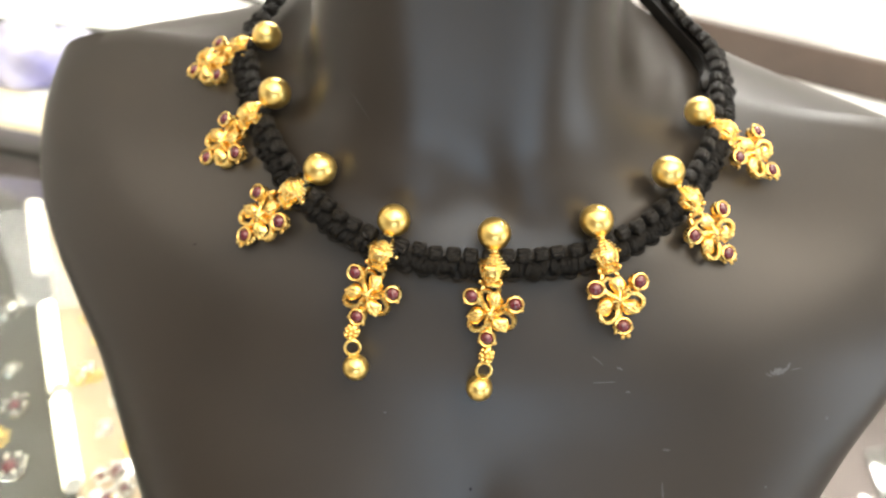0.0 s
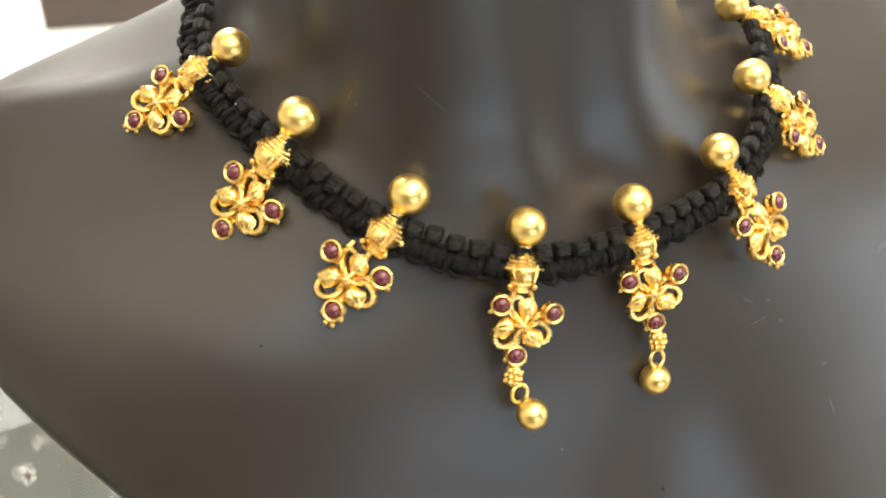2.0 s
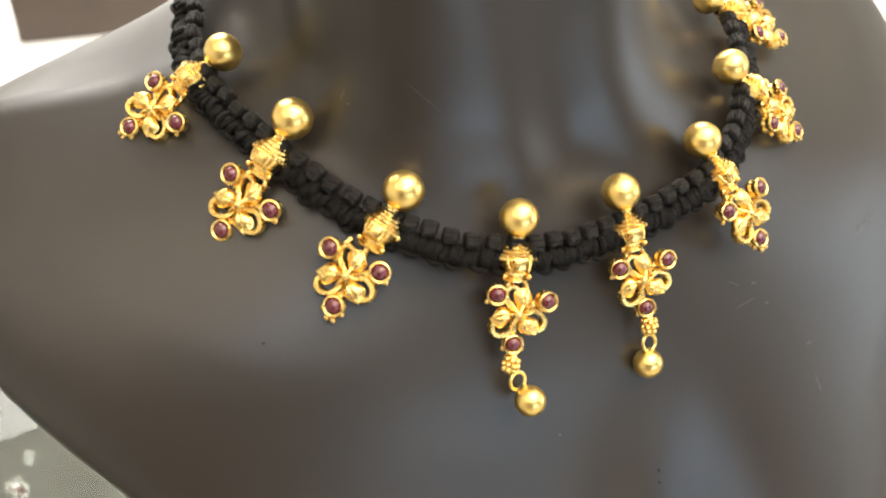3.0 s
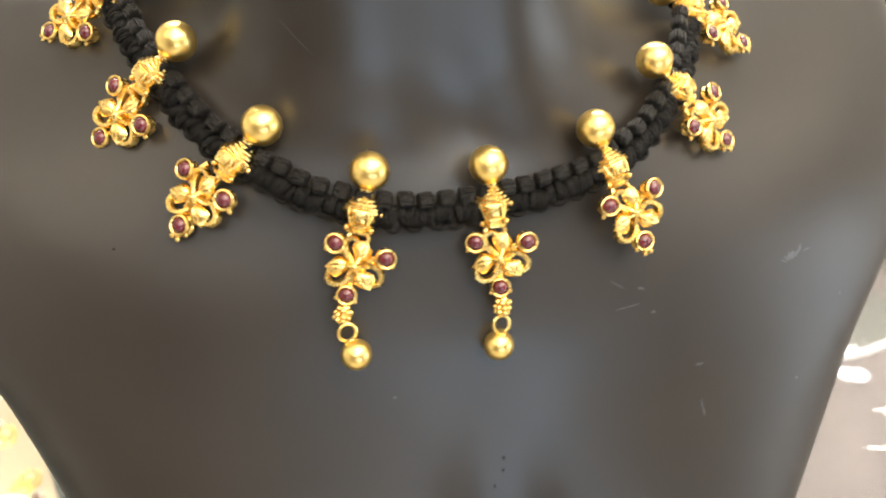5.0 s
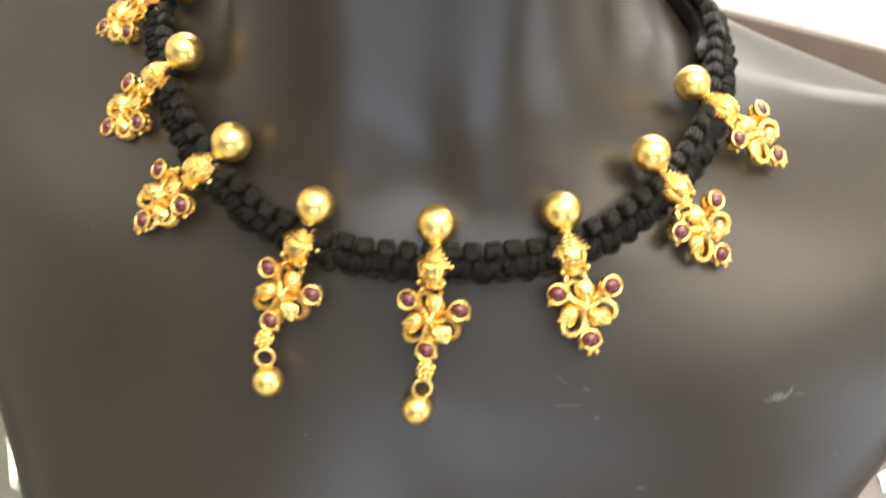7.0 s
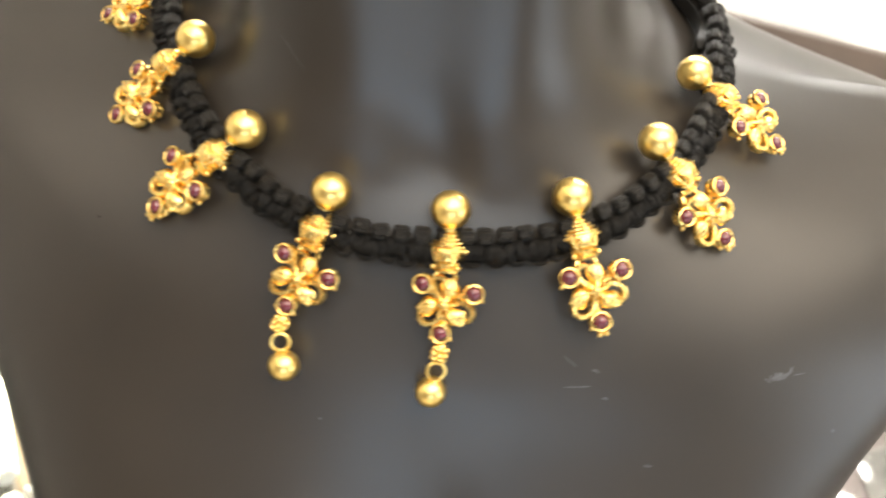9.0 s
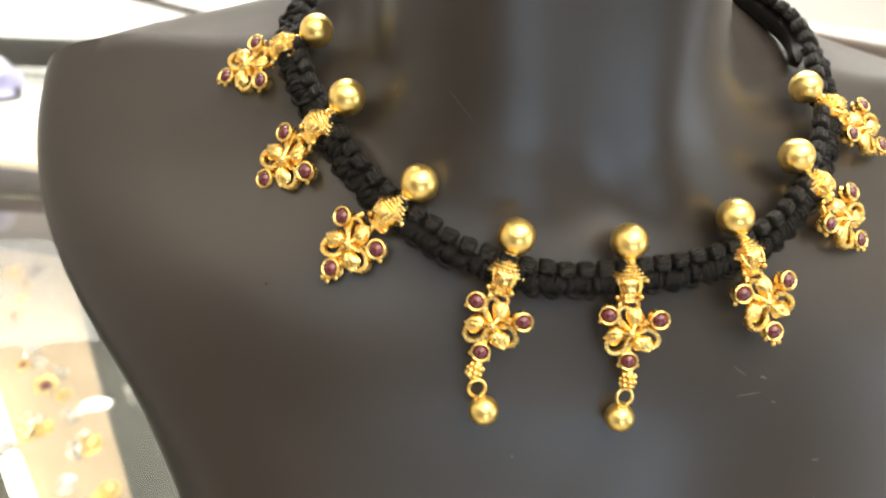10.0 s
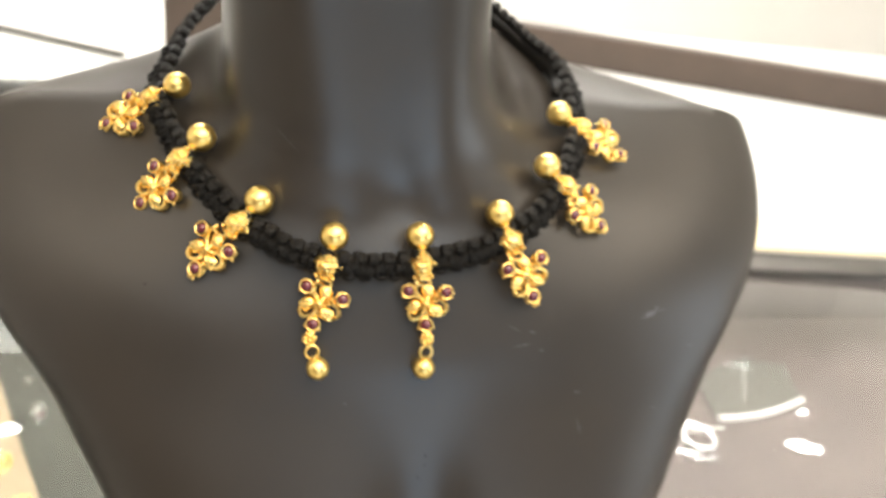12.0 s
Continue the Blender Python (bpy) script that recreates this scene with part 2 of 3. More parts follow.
def glass_counter():
    x0, x1, y0, y1, z = -0.95, 1.5, -0.12, 0.52, COUNTER
    top = thing("glass_counter", "glass-topped shop counter with a dark metal frame", "display counter",
                bm=slab((x0, y0, 0.0), (x1, y1, 0.70), 0.004), mats=BROWN)
    pane = part("glass_top", slab((x0 + 0.02, y0 + 0.02, z - 0.008), (x1 - 0.02, y1 - 0.038, z), 0.001), PANE, top, "clear glass top")
    pane.visible_shadow = False
    for name, lo, hi in (("rail", (x0, y1 - 0.037, z - 0.02), (x1, y1 + 0.012, z + 0.003)), ("rail", (x0, y0, z - 0.02), (x1, y0 + 0.02, z + 0.003)),
                         ("rail", (x0, y0 + 0.02, z - 0.02), (x0 + 0.02, y1 - 0.037, z + 0.003)), ("rail", (x1 - 0.02, y0 + 0.02, z - 0.02), (x1, y1 - 0.037, z + 0.003))):
        part(name, slab(lo, hi, 0.002), METAL, top, "dark metal edge rail")
    for x in (x0 + 0.01, x1 - 0.01):
        for y in (y0 + 0.01, y1 - 0.012):
            part("post", slab((x - 0.01, y - 0.01, 0.70), (x + 0.01, y + 0.01, z - 0.02), 0.001), METAL, top)
    part("back_panel", slab((x0 + 0.02, y1 - 0.02, 0.70), (x1 - 0.02, y1 - 0.008, z - 0.02)), MAUVE, top, smooth=False)
    part("front_panel", slab((x0 + 0.02, y0 + 0.004, 0.70), (x1 - 0.02, y0 + 0.014, z - 0.02)), BROWN, top, smooth=False)
    return top


glass_counter()


# what lies in the counter, under its glass
TRAY = 0.81


def flat_pad(name, label, corners, mat, z):
    bm = bmesh.new()
    low, high = [bm.verts.new((x, y, z - 0.02)) for x, y in corners], [bm.verts.new((x, y, z)) for x, y in corners]
    bm.faces.new(low[::-1])
    bm.faces.new(high)
    for k in range(len(corners)):
        j = (k + 1) % len(corners)
        bm.faces.new((low[k], low[j], high[j], high[k]))
    bmesh.ops.bevel(bm, geom=bm.edges[:], offset=0.003, segments=2, affect="EDGES", profile=0.5)
    return thing(name, label, "display pad", bm=bm, mats=mat)


thing("tray_board", "grey felt-lined board carrying the display pads", "tray", bm=slab((-0.93, -0.10, TRAY - 0.02), (1.48, 0.495, TRAY - 0.0002)), mats=SLATE, smooth=False)
flat_pad("display_pad", "beige velvet display pad lying in the counter", ((-0.460, 0.485), (-0.195, 0.135), (-0.150, 0.135), (-0.218, 0.264), (-0.350, 0.485)), VELVET, TRAY + 0.0205)
flat_pad("display_pad", "dark brown display pad with gold pieces on it", ((-0.62, 0.46), (-0.505, 0.385), (-0.485, 0.42), (-0.55, 0.485), (-0.60, 0.485)), BROWN, TRAY + 0.0205)
flat_pad("display_pad", "mauve felt display pad lying in the counter", ((0.15, -0.09), (1.46, -0.09), (1.46, 0.485), (0.15, 0.485)), MAUVE, TRAY + 0.0205)


def tube_light(a, b):
    a, b = Vector(a), Vector(b)
    ob = thing("tube_light", "short glowing warm-white tube light under the counter glass", "light", group="row of tube lights")
    ob.matrix_basis = Matrix.Translation((a + b) / 2)
    h = (b - a) / 2
    part("tube", tube(bmesh.new(), [-h, -h * 0.5, h * 0.5, h], 0.0065, 10), TUBE, ob, "glowing glass tube")
    for s in (-1, 1):
        part("cap", tube(bmesh.new(), [h * s * 1.0, h * s * 1.03], 0.006, 10), WHITE, ob, "white end cap")


line0, line1 = Vector((-0.472, 0.483, TRAY + 0.030)), Vector((-0.200, 0.13, TRAY + 0.030))
for a, b in ((0.02, 0.27), (0.38, 0.60), (0.63, 0.82), (0.87, 0.97)):
    tube_light(line0.lerp(line1, a), line0.lerp(line1, b))

# behind the counter: a white worktop, a dark upstand, white panels
thing("worktop", "white laminate worktop behind the glass counter", "worktop", bm=slab((-2.4, 0.56, 0.90), (2.6, 1.9, 0.94), 0.003), mats=WHITE)
thing("worktop_edge", "cream edging strip along the white worktop", "edging", bm=slab((-2.4, 0.535, 0.86), (2.6, 0.558, 0.94), 0.002), mats=CREAM)
run = Vector((0.936, -0.351, 0)).normalized()
m = Matrix.Translation((0.515, 1.451, 0)) @ Matrix.Rotation(math.atan2(run.y, run.x), 4, "Z")
thing("upstand", "long dark brown wooden upstand on the worktop", "upstand", at=m, bm=slab((-0.40, 0, 0.942), (1.9, 0.05, 1.012), 0.002), mats=BROWN)
thing("worktop_band", "cream laminate band along the front of the worktop", "edging", bm=slab((-2.4, 0.562, 0.9405), (2.6, 0.66, 0.944), 0.001), mats=CREAM)


unit = thing("storage_box", "dark brown wooden box on a white base on the worktop", "box", at=pose(-0.29, 1.20, 0.9402))
part("base", slab((-0.004, -0.004, 0), (0.32, 0.15, 0.016), 0.002), WHITE, unit, "white base")
part("body", slab((0, 0, 0.0162), (0.316, 0.146, 0.17), 0.003), BROWN, unit)
part("lid", slab((-0.003, -0.003, 0.1702), (0.319, 0.149, 0.19), 0.003), BROWN, unit)


def jewel(seed, at, metal, size):
    """A small openwork brooch: a rim of beads round a raised boss with a few leaves."""
    rng = random.Random(seed)
    ob = thing("brooch", ("gold" if metal is GOLD else "silver") + " openwork brooch lying on a display pad", "brooch", group="jewellery in the counter")
    ob.matrix_basis = pose(*at, rng.uniform(-12, 12), rng.uniform(-12, 12), rng.uniform(0, 360)) @ Matrix.Scale(size, 4)
    flat = Matrix.Rotation(math.pi / 2, 4, "X")
    part("rim", ring(bmesh.new(), flat @ Matrix.Translation((0, -0.12, 0)), 0.8, 0.13, 18, 6), metal, ob)
    bm, count = bmesh.new(), rng.choice((6, 8))
    for k in range(count):
        t = 2 * math.pi * k / count
        ball(bm, (0.8 * math.cos(t), 0.8 * math.sin(t), 0.24), 0.17, u=8, v=6)
    tagged(part("beading", bm, metal, ob), kind="stuff")
    part("boss", ball(bmesh.new(), (0, 0, 0.2), 0.42, (1, 1, 0.6), 12, 8), RUBY if rng.random() < 0.3 else metal, ob)


rng = random.Random(8)
for k in range(34):                                                   # on the beige pad
    y = rng.uniform(0.19, 0.47)
    jewel(k, (rng.uniform(-0.236 - 0.728 * (y - 0.195), -0.232 - 0.599 * (y - 0.264)), y, TRAY + 0.0215), GOLD if rng.random() < 0.35 else SILVER, rng.uniform(0.005, 0.010))
for k in range(12):                                                   # on the grey felt beyond the lights
    y = rng.uniform(0.08, 0.45)
    jewel(50 + k, (-0.285 - 0.728 * (y - 0.195) - rng.uniform(0.0, 0.16), y, TRAY + 0.001), SILVER if rng.random() < 0.7 else GOLD, rng.uniform(0.006, 0.010))
for x, y, size in ((-0.411, 0.364, 0.014), (-0.345, 0.275, 0.011), (-0.314, 0.222, 0.014), (-0.37, 0.19, 0.012)):
    jewel(int(-1000 * x), (x, y, TRAY + 0.001), SILVER, size)
for x, y in ((-0.575, 0.455), (-0.545, 0.435), (-0.515, 0.412)):
    jewel(int(-1000 * x), (x, y, TRAY + 0.0215), GOLD, 0.009)
for k in range(9):                                                    # on the felt beside the bust
    y = rng.uniform(0.12, 0.45)
    jewel(70 + k, (-0.205 - 0.599 * (y - 0.264) + rng.uniform(0.0, 0.07), y, TRAY + 0.001), SILVER, rng.uniform(0.005, 0.008))


def acrylic_sheet():
    """A thin clear sheet that lies flat, the highlight on its front edge modelled as a white tube, a low fold along its
    back.
    """
    corners = ((-0.052, -0.034), (0.036, -0.006), (0.050, 0.050), (0.012, 0.058), (-0.048, 0.026))
    bm = bmesh.new()
    low, high = [bm.verts.new((x, y, 0)) for x, y in corners], [bm.verts.new((x, y, 0.0016)) for x, y in corners]
    bm.faces.new(low[::-1])
    bm.faces.new(high)
    for k in range(5):
        bm.faces.new((low[k], low[(k + 1) % 5], high[(k + 1) % 5], high[k]))
    ob = thing("acrylic_sheet", "clear grey-green acrylic sheet with a white highlight modelled along its front edge", "display sheet", bm=bm, mats=DISH, smooth=False)
    ob.visible_shadow = False
    ob.matrix_basis = pose(0.357, 0.243, COUNTER + 0.0002)
    # The reflected light along the front edge, put in as a white tube.
    line = [(-0.052 + 0.088 * k / 12, -0.034 + 0.028 * k / 12 - 0.006 * math.sin(math.pi * k / 12), 0.0038) for k in range(13)]
    part("edge_highlight", tube(bmesh.new(), line, 0.0026, 8), WHITE, ob, "white highlight on the front edge, modelled as a tube")
    for a, b in (((0.012, 0.058), (-0.048, 0.026)), ((0.012, 0.058), (-0.016, -0.006))):
        part("fold", tube(bmesh.new(), [(*a, 0.0022), ((a[0] + b[0]) / 2, (a[1] + b[1]) / 2, 0.003), (*b, 0.0022)], 0.0008, 6), ACRYLIC, ob)


acrylic_sheet()
ob = thing("bangle", "small silver bangle lying on the counter glass", "bangle", bm=ring(bmesh.new(), Matrix.Rotation(math.pi / 2, 4, "X"), 0.0125, 0.0026, 32, 10), mats=SILVER)
ob.matrix_basis = pose(0.278, 0.186, COUNTER + 0.0028)

# things on the worktop
thing("glass_sheet", "pale green glass sheet lying on the white worktop", "glass sheet", bm=slab((-0.95, 0.80, 0.9402), (-0.36, 1.16, 0.950), 0.001), mats=PANE).visible_shadow = False
thing("measuring_rod", "thin dark grey rod lying behind the glass sheet", "rod", bm=tube(bmesh.new(), [(-0.95, 1.50, 0.947), (-0.65, 1.36, 0.947), (-0.36, 1.21, 0.947)], 0.006, 8), mats=METAL)
def cloth_heap():
    bm = ball(bmesh.new(), (0, 0, 0), 1.0, u=48, v=24)
    for v in bm.verts:
        p = v.co.copy()
        r = 1 + 0.22 * noise.noise(p * 2.3) + 0.10 * noise.noise(p * 6.0)
        v.co = Vector((p.x * r * 0.10, p.y * r * 0.07, max(0, p.z) * r * 0.06))
    ob = thing("cloth", "crumpled white and blue-violet cloth lying on the worktop", "cloth", bm=bm, mats=CLOTH)
    ob.matrix_basis = pose(-0.62, 0.74, 0.9442, 0, 0, 20)


cloth_heap()

from mathutils.bvhtree import BVHTree

MM = 0.001

# ---------------------------------------------------------------- the bust
# rings from the neck down: half width, side y z, front y z, back y z, squareness, sideways shift
BUST_RINGS = (
    (.0560, .0880, 1.420, .0250, 1.410, .152, 1.420, 3.0, -0.022),
    (.0560, .0920, 1.340, .0340, 1.320, .152, 1.350, 3.0, -0.022),
    (.0563, .0920, 1.277, .0385, 1.253, .153, 1.305, 3.0, -0.021),
    (.0693, .0965, 1.2440, .0335, 1.212, .160, 1.270, 2.8, -0.014),
    (.1141, .1048, 1.2310, .0216, 1.184, .172, 1.250, 2.45, -0.006),
    (.1685, .1150, 1.2270, .0090, 1.156, .190, 1.220, 2.4, -0.001),
    (.1945, .1150, 1.2110, -.0035, 1.127, .200, 1.180, 2.3, 0),
    (.1640, .0880, 1.1640, -.0240, 1.0905, .195, 1.120, 2.4, 0),
    (.1255, .0620, 1.0867, -.0560, 1.037, .180, 1.050, 2.6, -.002),
    (.0965, .0440, 1.0104, -.0768, .987, .160, .990, 2.4, -.003),
    (.0930, .0440, .9545, -.0720, .9545, .150, .9545, 2.3, 0),
)
BUST_AT = Matrix.Translation((0.0135, 0.0626, 1.2)) @ Matrix.Rotation(-0.0368, 4, "Y") @ Matrix.Rotation(0.0839, 4, "Z") @ Matrix.Translation((0, -0.08, -1.2))
# scuffs on the bust: place, length, width, slant in degrees, dark or pale
SCUFFS = (
    ((.127, .010, 1.1636), 6, 2.6, 15, 1), ((.1305, .011, 1.1655), 4, 1.4, 50, 1), ((.1235, .009, 1.162), 3, 0.6, -25, 1), ((.134, .012, 1.1648), 4, 0.4, 8, 1),
    ((.0649, -.007, 1.1554), 8, 0.45, 12, 1), ((.0611, -.004, 1.162), 5, 0.35, -30, 1), ((.0694, -.004, 1.1605), 2.4, 0.9, -20, 1),
    ((.0743, -.008, 1.1536), 1.6, 1.2, 0, 1), ((.0928, -.016, 1.1214), 6.5, 0.7, 100, 1), ((.0913, -.0086, 1.1341), 3, 0.8, 10, 1),
    ((.130, -.004, 1.1235), 1.2, 1.1, 0, 1), ((.1475, .016, 1.1448), 1.3, 1.0, 0, 1), ((-.0091, -.0176, 1.1325), 0.9, 0.9, 0, 1),
    ((-.0431, .044, 1.227), 3.6, 0.35, 70, 1), ((-.041, .044, 1.2245), 1.8, 0.35, 5, 1), ((-.0314, .037, 1.229), 13, 0.22, -42, 1),
    ((-.0898, .0045, 1.1717), 1.0, 0.8, 0, 2), ((.0255, -.031, 1.1127), 1.4, 0.8, 90, 2), ((.0253, -.033, 1.109), 1.2, 0.7, 90, 2), ((.0252, -.035, 1.1045), 1.6, 0.7, 90, 2),
)


def bust():
    rows, around = spline(BUST_RINGS, 12), 192
    bm = bmesh.new()
    turn = np.arange(around) * 2 * np.pi / around
    c, s = np.cos(turn), np.sin(turn)
    rings = []
    for w, ys, zs, yf, zf, yb, zb, k, dx in rows:
        sx, sy = np.sign(c) * np.abs(c) ** (2 / k), np.abs(s) ** (2 / k)
        y = np.where(s < 0, ys + (yf - ys) * sy, ys + (yb - ys) * sy)
        z = np.where(s < 0, zs + (zf - zs) * sy, zs + (zb - zs) * sy)
        x = w * sx + dx
        front = np.clip((0.06 - y) / 0.05, 0, 1)
        low = np.clip((1.150 - z) / 0.08, 0, 1)
        c0 = x + 0.012 * np.clip((z - 1.16) / 0.07, 0, 1)          # middle line, which leans with the neck
        y = y + front * 0.013 * low * low * (3 - 2 * low) * np.exp(-(c0 / 0.022) ** 2)
        # notch between the collar bones, the groove above it and the neck muscles beside it
        y = y + front * 0.0055 * np.exp(-(c0 / 0.017) ** 2 - ((z - 1.212) / 0.020) ** 2)
        y = y + front * 0.0030 * np.exp(-(c0 / 0.014) ** 2) * np.clip((z - 1.200) / 0.05, 0, 1)
        lean = 0.016 + 0.30 * np.clip(z - 1.212, 0, 0.09)
        y = y - front * 0.0030 * np.exp(-((np.abs(c0) - lean) / 0.013) ** 2) * np.clip((z - 1.200) / 0.05, 0, 1) * np.clip((1.33 - z) / 0.05, 0, 1)
        # collar bones
        bone = 1.209 + 0.10 * np.abs(c0)
        y = y - front * 0.0018 * np.exp(-((z - bone) / 0.009) ** 2) * np.clip((np.abs(c0) - 0.006) / 0.012, 0, 1) * np.clip((0.085 - np.abs(c0)) / 0.04, 0, 1)
        rings.append([bm.verts.new((a, b, d)) for a, b, d in zip(x, y, z)])
    for a, b in zip(rings, rings[1:]):
        for j in range(around):
            bm.faces.new((a[j], b[j], b[(j + 1) % around], a[(j + 1) % around]))
    bm.faces.new(rings[0])
    bm.faces.new(rings[-1][::-1])
    bmesh.ops.recalc_face_normals(bm, faces=bm.faces)
    bm.transform(BUST_AT)
    skin, rng = BVHTree.FromBMesh(bm), random.Random(2)
    for at, length, wide, slant, shade in SCUFFS:
        hit, n, _, _ = skin.find_nearest(Vector(at))
        side = Vector((0, 0, 1)).cross(n).normalized()
        up = n.cross(side)
        way = (side * math.cos(radians(slant)) + up * math.sin(radians(slant)))
        off, steps, rows = n.cross(way), 6, []
        for k in range(steps + 1):
            w = wide * MM * 0.5 * (0.25 + 0.75 * math.sin(math.pi * (k + 0.3) / (steps + 0.6))) * rng.uniform(0.55, 1.2)
            mid = hit + way * length * MM * (k / steps - 0.5) + off * MM * wide * rng.uniform(-0.25, 0.25)
            row = []
            for d in (-w, w):
                p, pn, _, _ = skin.find_nearest(mid + off * d)
                row.append(bm.verts.new(p + pn * 0.00012))
            rows.append(row)
        for a, b in zip(rows, rows[1:]):
            f = bm.faces.new((a[0], a[1], b[1], b[0]))
            f.normal_update()
            if f.normal.dot(n) < 0:
                f.normal_flip()
            f.material_index = shade
    return thing("mannequin_bust", "matt black display bust with scuffs, standing on the glass counter", "mannequin", bm=bm, mats=[BUST, SCUFF, CORD])


bust()

# ---------------------------------------------------------------- the necklace
necklace = thing("necklace", "black knotted cord necklace with eight gold ruby-set pendants round the bust", "necklace")
# ball centre, lowest ruby, the way the pendant faces, how far the flower hangs askew under its clamp, with a drop or not
PENDANTS = (
    ((-.0847, .0612, 1.2366), (-.1138, .0626, 1.2166), (-.46, -.67, .58), -1.5, False),
    ((-.0711, .0320, 1.2245), (-.0941, .0285, 1.1957), (-.46, -.73, .51), -1.4, False),
    ((-.0465, .0096, 1.2083), (-.0695, .0028, 1.1803), (-.42, -.76, .50), 11.3, False),
    ((-.0170, -.0018, 1.1999), (-.0234, -.0137, 1.1671), (-.10, -.90, .43), -1.0, True),
    ((.0170, .0018, 1.2003), (.0215, -.0104, 1.1668), (-.12, -.90, .43), 0.3, True),
    ((.0502, .0115, 1.2077), (.0656, -.0028, 1.1774), (.13, -.86, .50), 1.7, False),
    ((.0726, .0316, 1.2223), (.0992, .0268, 1.1977), (.36, -.76, .54), 6.7, False),
    ((.0830, .0620, 1.2370), (.1139, .0592, 1.2199), (.44, -.64, .63), 2.0, False),
)


def pendant_pose(centre, low, faces):
    up = (Vector(centre) - Vector(low))
    size = up.length / 0.0356
    up.normalize()
    n = Vector(faces)
    n = (n - up * n.dot(up)).normalized()
    right = up.cross(n)
    m = Matrix((right, -n, up)).transposed().to_4x4()
    return Matrix.Translation(centre) @ m @ Matrix.Scale(size * MM, 4), n


HUB = Vector((0.6, 0, -26.8))
STONES = ((-5.8, -1.4, -21.4), (8.8, -1.4, -22.9), (0, -0.2, -35.6))


# the pieces of a pendant, in millimetres: x to its right, -y to the viewer, z up; the ball's centre is the origin
def gold_ball_mesh():
    return mesh_of(ball(bmesh.new(), (0, 0, 0), 5.6, u=32, v=20), "gold_ball", GOLD)


def clamp_mesh():
    bm = bmesh.new()
    lathe(bm, [(1.6, -4.4), (2.2, -4.9), (2.2, -5.5), (1.5, -5.8), (1.5, -6.3)], 16)
    # a stepped roof over a square waist with blunt corners
    steps = [(1.8, -6.0)]
    for k in range(4):
        r, z = 2.15 + 0.68 * k, -6.6 - 1.05 * k
        steps += [(r, z), (r + 0.42, z - 0.25), (r + 0.46, z - 0.66), (r + 0.16, z - 0.86)]
    steps += [(4.9, -10.8), (5.1, -11.5), (4.6, -12.2), (3.7, -14.2), (3.0, -14.8), (3.4, -15.1), (3.3, -15.7), (2.7, -16.0), (2.5, -16.8), (3.1, -17.1), (3.0, -17.8), (1.8, -18.2)]
    lathe(bm, steps, 8, math.pi / 8, Matrix.Translation((0, 0.6, 0)) @ Matrix.Diagonal((1.15, 1.02, 1, 1)))
    box(bm, (-1.5, -4.7, -14.3), (1.5, -2.8, -11.2), 0.35)
    for s in (-1, 1):
        ball(bm, (5.2 * s, 0.1, -11.6), 0.95, u=10, v=7)
        ball(bm, (4.2 * s, -0.6, -12.8), 0.6, u=8, v=6)
        ball(bm, (3.5 * s, -1.3, -16.3), 0.85, u=8, v=6)
        tube(bm, [(1.8 * s, -4.1, -14.3), (2.1 * s, -4.2, -12.8), (1.8 * s, -4.2, -11.2)], 0.5, 6)
        tube(bm, [(2.4 * s, -3.6, -14.6), (3.1 * s, -3.2, -12.6), (3.3 * s, -2.6, -10.6)], 0.45, 6)
    for k in range(3):
        z, w = -7.6 - 1.05 * k, 1.9 + 0.7 * k
        tube(bm, [(-w, -1.4 - 0.40 * k, z - 0.7), (0, -2.7 - 0.62 * k, z + 0.35), (w, -1.4 - 0.40 * k, z - 0.7)], 0.42, 6)
    return mesh_of(bm, "clamp", GOLD_CAST)


def strap(bm, line, wide, thick):
    """A flat-sided band that stands on edge along a closed or open line in the xz plane."""
    rows = []
    for k, p in enumerate(line):
        a, b = line[max(k - 1, 0)], line[min(k + 1, len(line) - 1)]
        ahead = (Vector(b) - Vector(a)).normalized()
        off = Vector((-ahead.z, 0, ahead.x))
        rows.append([bm.verts.new(Vector(p) + off * x * thick / 2 + Vector((0, y * wide / 2, 0)))
                     for x, y in ((-0.6, -1), (0.6, -1), (1, -0.6), (1, 1), (-1, 1), (-1, -0.6))])
    for a, b in zip(rows, rows[1:]):
        for j in range(6):
            bm.faces.new((a[j], a[(j + 1) % 6], b[(j + 1) % 6], b[j]))
    bm.faces.new(rows[0][::-1])
    bm.faces.new(rows[-1])


def scroll_mesh():
    """One open loop of flat strap, along +x from the flower's middle."""
    bm, line = bmesh.new(), []
    for k in range(21):
        u = 2 * math.pi * (k / 20 * 0.93) + 0.15
        line.append(Vector((5.2 - 3.4 * math.cos(u), 0.1 - 0.9 * math.sin(u / 2), 2.75 * math.sin(u))))
    strap(bm, line, 2.6, 1.7)
    return mesh_of(bm, "scroll", GOLD_CAST)


def grain_mesh():
    return mesh_of(ball(bmesh.new(), (0, 0, 0), 0.85, u=10, v=7), "grain", GOLD_CAST)


def arm_mesh(far):
    """A flat arm along +x from the flower's middle to a stone."""
    bm = bmesh.new()
    strap(bm, [Vector((k * far / 4, 0.9, 0)) for k in range(5)], 1.8, 1.9)
    return mesh_of(bm, "arm", GOLD_CAST)


def link_mesh(line):
    """A curved strap from the clamp's foot down into the flower."""
    bm = bmesh.new()
    strap(bm, [Vector(p) for p in spline(line, 3).tolist()], 1.8, 1.5)
    return mesh_of(bm, "link", GOLD_CAST)


def vein_mesh():
    return mesh_of(tube(bmesh.new(), [(0.5, -3.0, 0), (2.0, -2.7, 0), (4.2, -1.7, 0)], 0.62, 7, taper=[1.1, 1.0, 0.5]), "vein", GOLD_CAST)


